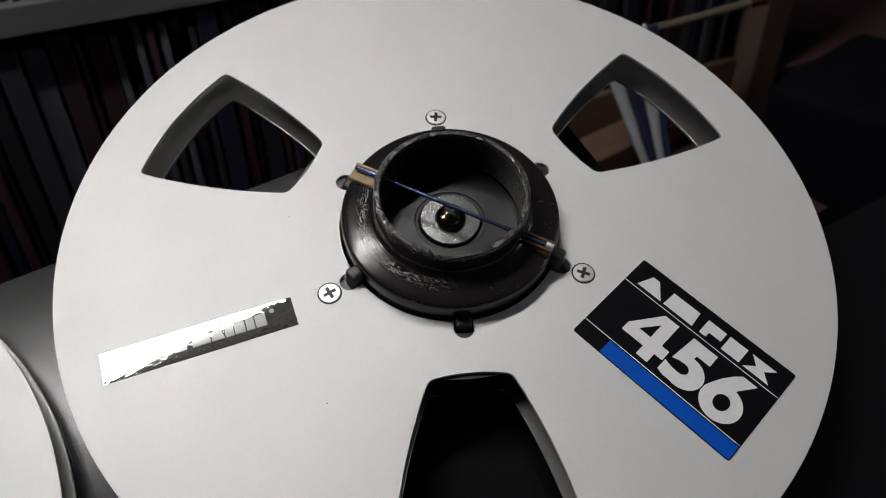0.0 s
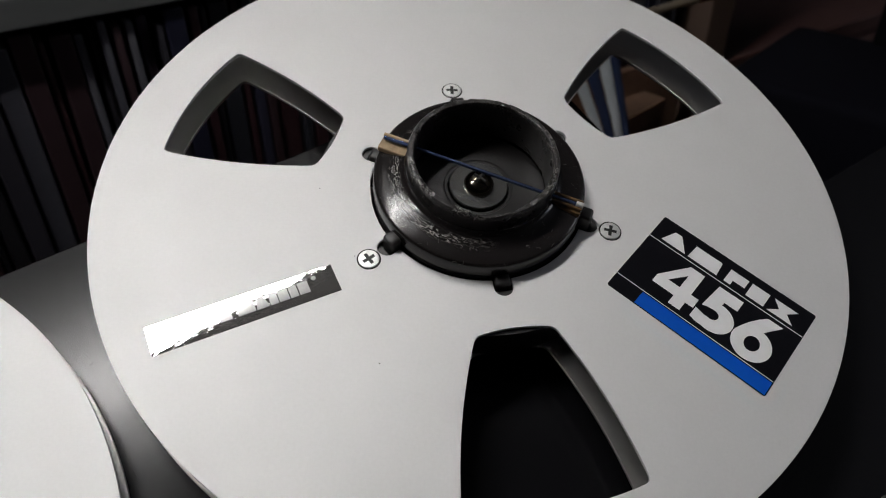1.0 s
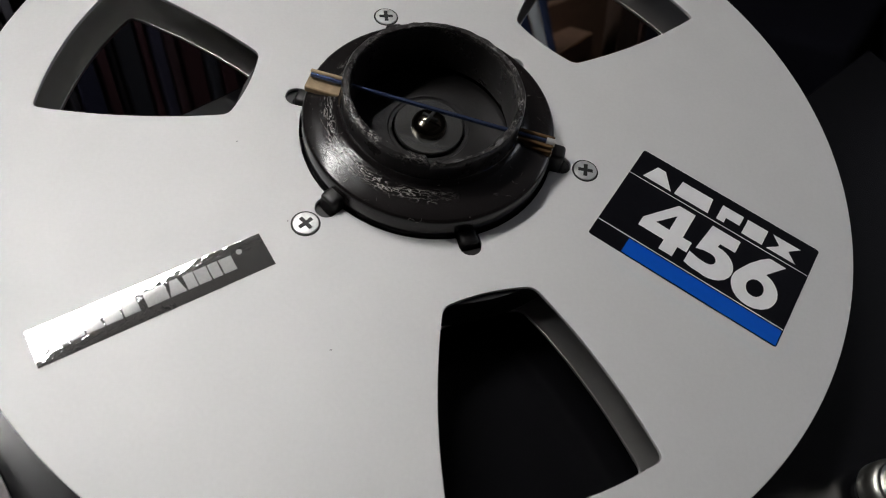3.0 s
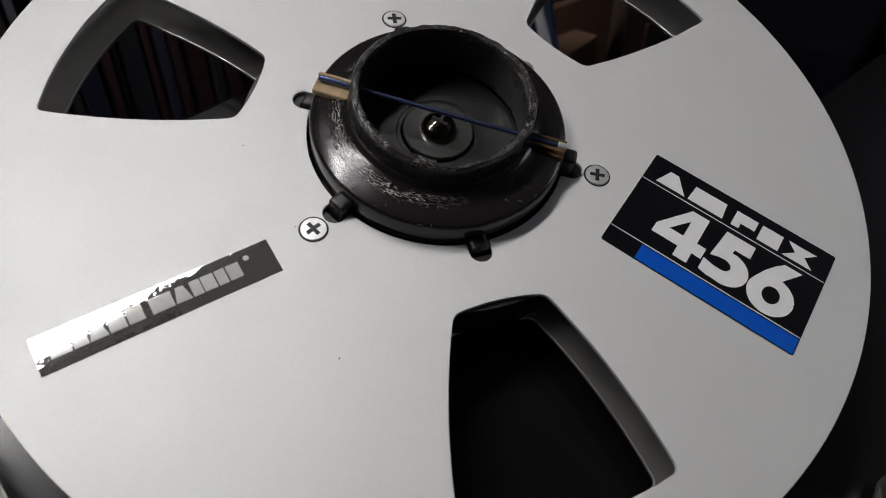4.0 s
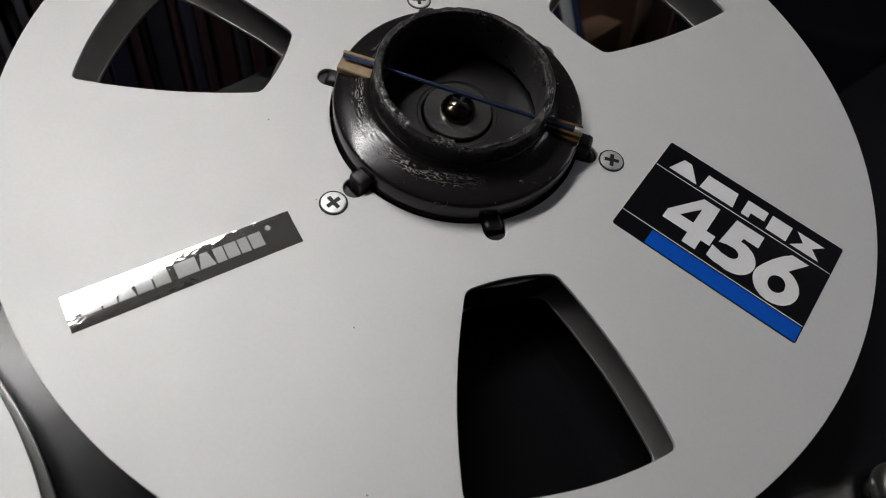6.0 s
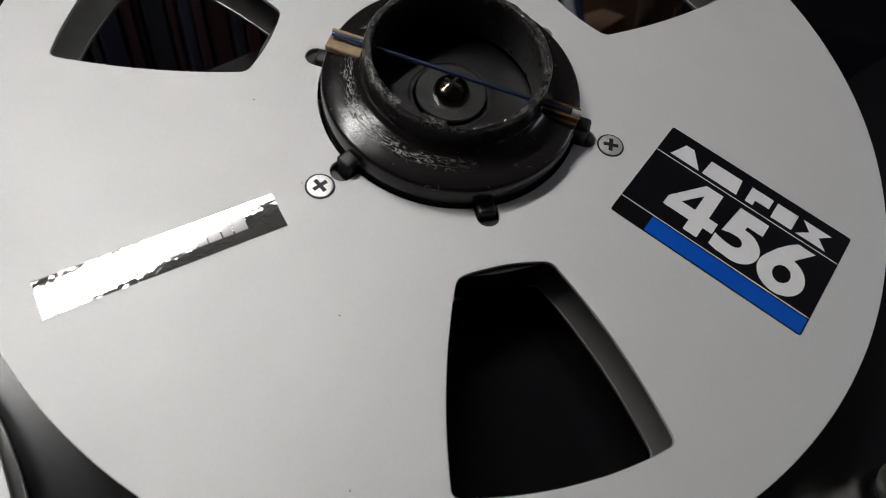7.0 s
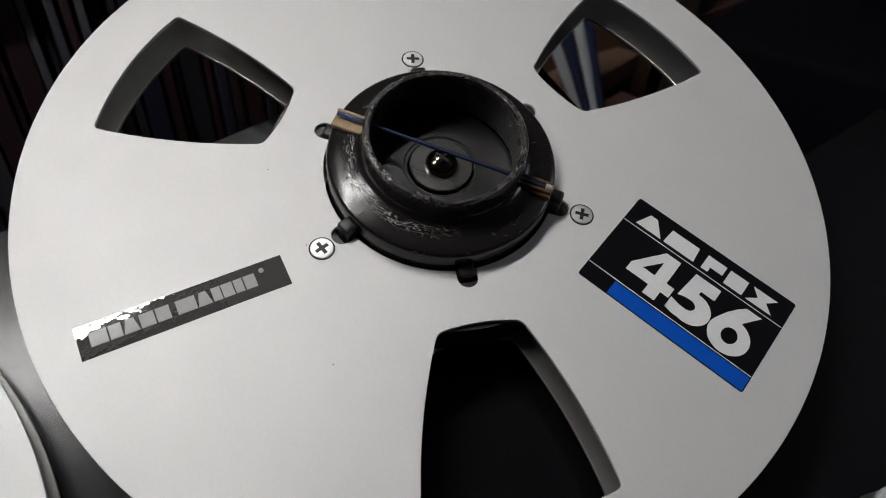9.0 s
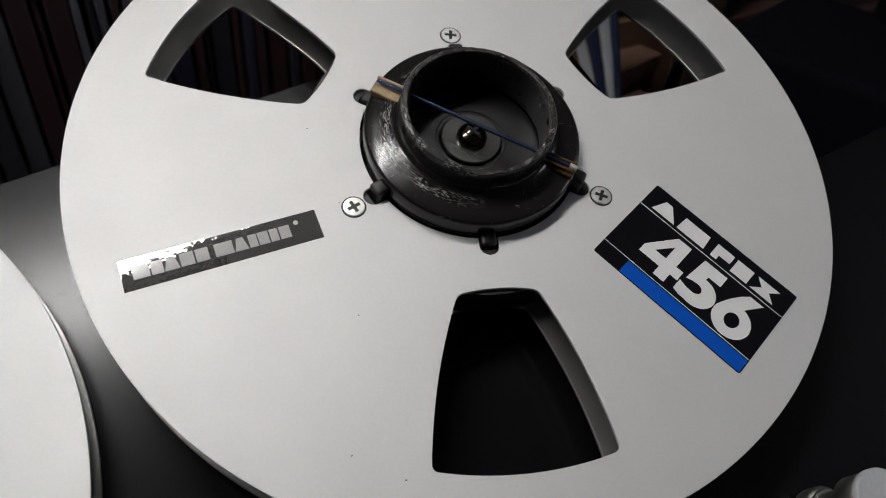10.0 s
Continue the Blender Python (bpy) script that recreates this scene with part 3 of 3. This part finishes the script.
def cross_rod():
    """A thin blue rod pushed through the collar, wedged on scraps of card at both ends."""
    a, b = Vector((-0.0362, 0.0062, 0.0110)), Vector((0.0364, -0.0072, 0.0102))
    ob = thing("cross_rod", REEL, "thin blue rod through the collar, wedged on tan card", "rod")
    part("rod", tube(a, b, 0.00072, 20), ROD, ob, "shiny blue metal rod")
    way = (b - a).normalized()
    turn = math.degrees(math.atan2(way.y, way.x))
    for end, mat, name, lab in ((a, CARD, "card_wedge", "folded tan cardboard scrap"), (b - way * 0.0102, AMBER, "tape_wedge", "amber tape over a card scrap")):
        where = pose(*end, 0, 0, turn)
        bm = box(-0.0008, -0.0042 if mat is CARD else -0.0031, -0.0034, 0.0105, 0.0021, -0.0012, 0.0003, 1)
        for v in bm.verts:
            v.co.z += 0.00035 * noise.noise(v.co * 420)
            v.co.y += 0.0003 * noise.noise(v.co * 300 + Vector((4, 0, 0)))
        part(name, bm, mat, ob, lab, at=where)
        part(name, box(-0.0006, 0.0010, -0.0014, 0.0104, 0.0021, 0.0004, 0.0002, 1), mat, ob, lab, at=where)
        if name == "tape_wedge":
            part(name, box(-0.0006, -0.0021, -0.0014, 0.0104, -0.0010, 0.0002, 0.0002, 1), mat, ob, lab, at=where)
    part("end_cap", tube(b - way * 0.0022, b + way * 0.0004, 0.00115, 16), STEEL, ob, "dull metal end cap")
    return ob


def guide_roller():
    m = DECK @ pose(0.0396, -0.1611, DECK_Z)
    ob = thing("guide_roller", m, "polished metal tape guide roller on the deck", "guide roller")
    part("base", lathe([(0.0062, 0), (0.0062, 0.0030), (0.0058, 0.0034), (0.003, 0.0034)], 48), CASE, ob, "black base ring")
    part("lower_collar", lathe([(0.003, 0.0034), (0.0078, 0.0034), (0.0082, 0.0042), (0.0082, 0.0090), (0.0074, 0.0106), (0.0066, 0.0110), (0.003, 0.0110)], 64), CHROME, ob)
    part("groove_ring", lathe([(0.003, 0.0110), (0.0066, 0.0110), (0.0069, 0.0116), (0.0066, 0.0124), (0.003, 0.0124)], 64), ALU_EDGE, ob)
    part("barrel", lathe([(0.003, 0.0124), (0.0058, 0.0124), (0.0057, 0.0240), (0.003, 0.0240)], 64), CHROME, ob)
    part("upper_collar", lathe([(0.003, 0.0240), (0.0078, 0.0240), (0.0082, 0.0248), (0.0082, 0.0330), (0.0076, 0.0340), (0.003, 0.0340)], 64), CHROME, ob)
    part("cap", lathe([(0.003, 0.0340), (0.0080, 0.0340), (0.0086, 0.0346), (0.0086, 0.0362), (0.0082, 0.0368), (0.001, 0.0370)], 64), CAP, ob, "bluish grey metal cap")
    return ob


# ---------------------------------------------------------------- background
SHELF_Y, SHELF_Z = 0.42, 0.76


def record_shelf():
    ob = thing("record_shelf", pose(0, SHELF_Y, 0), "open shelf unit full of record sleeves", "shelf")
    x0, x1, depth = -1.25, 0.68, 0.34
    part("side_panel", box(x0 - 0.02, 0, 0, x0, depth, 1.5, 0.002), SHELF, ob)
    part("side_panel", box(x1 - 0.045, -0.01, 0, x1, depth, 1.5, 0.003), SHELF_PALE, ob, "brown upright panel")
    for z in (0.02, SHELF_Z - 0.347, SHELF_Z + 0.002, 1.13, 1.478):
        part("board", box(x0, 0, z, x1 - 0.045, depth, z + 0.022, 0.0015), SHELF, ob)
    part("divider", box(-0.5, 0.004, 0.042, -0.48, depth, SHELF_Z + 0.002, 0.001), SHELF, ob)
    part("back_panel", box(x0, depth, 0, x1 - 0.045, depth + 0.008, 1.5), SHELF, ob)
    return ob


def sleeve_mesh(h, t, d):
    return box(0, 0, 0, t, d, h, min(t * 0.3, 0.0012), 2)


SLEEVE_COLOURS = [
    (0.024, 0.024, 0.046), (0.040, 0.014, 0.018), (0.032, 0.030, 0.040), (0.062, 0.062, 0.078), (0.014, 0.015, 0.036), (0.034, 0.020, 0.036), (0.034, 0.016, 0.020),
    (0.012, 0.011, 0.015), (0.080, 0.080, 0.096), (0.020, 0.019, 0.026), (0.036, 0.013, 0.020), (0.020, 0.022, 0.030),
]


def records():
    rng = random.Random(11)
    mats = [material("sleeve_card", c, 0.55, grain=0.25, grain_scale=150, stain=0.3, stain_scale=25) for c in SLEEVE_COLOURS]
    words = ["navy", "dark red", "charcoal", "grey", "dark blue", "plum", "wine red", "black", "pale grey", "black", "maroon", "dark green"]
    for z, x0, x1 in ((SHELF_Z - 0.3245, -0.478, 0.605), (SHELF_Z - 0.3245, -1.24, -0.51), (SHELF_Z + 0.024, -0.6, 0.60), (0.042, -0.478, 0.60)):
        x, lean_left = x0, 0
        while x < x1:
            t = rng.choice((0.004, 0.005, 0.006, 0.008, 0.012, 0.016))
            k = rng.randrange(len(mats))
            h = 0.315 + rng.uniform(-0.006, 0.006)
            if x + t * 1.2 > x1:
                break
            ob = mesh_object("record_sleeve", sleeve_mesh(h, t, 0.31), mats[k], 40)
            ob.matrix_basis = pose(x, SHELF_Y + 0.004 + rng.uniform(0, 0.014), z, 0, rng.uniform(0, 0.7), 0)
            tagged(ob, words[k] + " card record sleeve standing on the shelf", "record sleeve", "records on the shelf")
            x += t + 0.0014 + h * math.sin(radians(0.35))


def strap(points, half, mat, label):
    """A soft flat band along a line of places."""
    ob = thing("strap", Matrix.Identity(4), label, "strap", "straps on the box")
    spots = [Vector(p) for p in points]
    across = Vector((0.94, -0.10, 0.33)).normalized()
    bm = bmesh.new()
    rows = []
    for j in range(25):
        s = j / 24 * (len(spots) - 1)
        k = min(int(s), len(spots) - 2)
        p = spots[k].lerp(spots[k + 1], s - k)
        bend = 0.7 + 0.7 * (1 - j / 24)
        row = []
        for i in range(9):
            u = i / 4 - 1
            row.append(bm.verts.new(p + across * half * u * bend + Vector((0, -0.0022 * (1 - u * u) - 0.0012 * noise.noise(Vector((j * 0.3, i * 0.6, half * 900))), 0))))
        rows.append(row)
    for a, b in zip(rows, rows[1:]):
        for i in range(8):
            bm.faces.new((a[i], a[i + 1], b[i + 1], b[i]))
    ret = bmesh.ops.extrude_face_region(bm, geom=bm.faces[:])
    bmesh.ops.translate(bm, vec=(0, 0.0025, 0), verts=[v for v in ret["geom"] if isinstance(v, bmesh.types.BMVert)])
    part("band", bm, mat, ob)
    return ob


def side_things():
    # Two pale straps lie over the lid of a brown box in front of the shelf.
    lid = pose(0.455, 0.354, 0, 0, 0, 11)
    carton = thing("storage_box", lid, "brown cardboard storage box on the floor", "box")
    part("body", box(-0.30, 0.002, 0.0, 0.075, 0.045, 0.54, 0.002), BROWN, carton)
    part("lid", box(-0.302, 0.0, 0.54, 0.078, 0.047, 0.565, 0.002), BROWN, carton, "lid with a pale worn edge")
    low_box = thing("low_box", pose(0.431, 0.346, 0, 0, 0, 8), "dark maroon box on the floor", "box")
    part("body", box(-0.12, -0.17, 0.0, 0.06, -0.001, 0.515, 0.002), MAROON, low_box)
    part("lid", box(-0.122, -0.172, 0.515, 0.062, -0.001, 0.535, 0.002), MAROON, low_box)
    for x0, x1, half, mat, words in ((0.343, 0.407, 0.0052, CLOTH_WHITE, "pale blue-white strap"), (0.366, 0.417, 0.0052, CLOTH_NAVY, "dark blue patterned strap"),
                                     (0.388, 0.427, 0.0053, CLOTH_WHITE, "pale blue-white strap"), (0.403, 0.437, 0.0045, CLOTH_NAVY, "dark blue strap")):
        strap(((x0, 0.350, 0.690), (x0 * 0.65 + x1 * 0.35, 0.342, 0.633), (x0 * 0.3 + x1 * 0.7, 0.334, 0.580), (x1, 0.328, 0.536)), half, mat, words + " standing on the box lid")
    backing = thing("brown_board", pose(0.22, 0.398, 0, 0, 0, 0), "brown board standing against the record shelf", "board")
    part("panel", box(0, 0, 0, 0.37, 0.012, 0.60, 0.002), BROWN, backing)
    stick = thing("wooden_stick", Matrix.Identity(4), "pale wooden stick with a copper end, lying on the shelf front", "stick")
    part("shaft", tube((0.40, 0.46, 0.630), (0.560, 0.372, 0.679), 0.0048), STICK, stick)
    part("ferrule", tube((0.560, 0.372, 0.679), (0.575, 0.364, 0.682), 0.0055), COPPER, stick, "copper ferrule")
    seat = thing("ottoman", pose(0.509, 0.286, 0, 0, 0, 15), "dark navy fabric ottoman on the floor", "ottoman")
    part("cushion", box(0.0, -0.20, 0.50, 0.21, 0.0, 0.63, 0.012, 4), NAVY, seat)
    part("base", box(0.004, -0.196, 0.04, 0.206, -0.004, 0.50, 0.006, 2), NAVY, seat)
    for fx in (0.02, 0.18):
        for fy in (-0.18, -0.02):
            part("foot", box(fx - 0.012, fy - 0.012, 0, fx + 0.012, fy + 0.012, 0.04, 0.002), BLACK_VINYL, seat)
    cabinet = thing("low_cabinet", pose(0.67, 0.42, 0), "dark maroon wooden cabinet on the floor", "cabinet")
    part("body", box(0, 0.004, 0.03, 0.83, 0.36, 0.535, 0.003), MAROON, cabinet)
    part("top", box(-0.004, -0.004, 0.535, 0.834, 0.362, 0.56, 0.003), MAROON, cabinet)
    for x in (0.01, 0.42):
        door = part("door", box(x, -0.012, 0.05, x + 0.40, 0.004, 0.525, 0.003), MAROON, cabinet)
        part("knob", tube((x + 0.05, -0.03, 0.3), (x + 0.05, -0.012, 0.3), 0.012), COPPER, door)
    speaker = thing("loudspeaker", pose(0.72, -0.35, 0), "black vinyl covered loudspeaker cabinet on the floor", "loudspeaker")
    part("cabinet", box(0, 0, 0, 0.38, 0.60, 1.05, 0.008, 3), BLACK_VINYL, speaker)
    part("grille", box(-0.012, 0.02, 0.05, 0.0, 0.58, 1.02, 0.004, 2), NAVY, speaker, "dark cloth grille")


tape_deck()
reel(REEL, "empty silver aluminium tape reel with two stickers on its flange")
reel(DECK @ pose(-0.2777, -0.0098, -0.013, 0, 0, -43), "empty silver aluminium tape reel beside the labelled one", False, radians(30), -0.0112)
hub_adapter()
cross_rod()
guide_roller()
record_shelf()
records()
side_things()
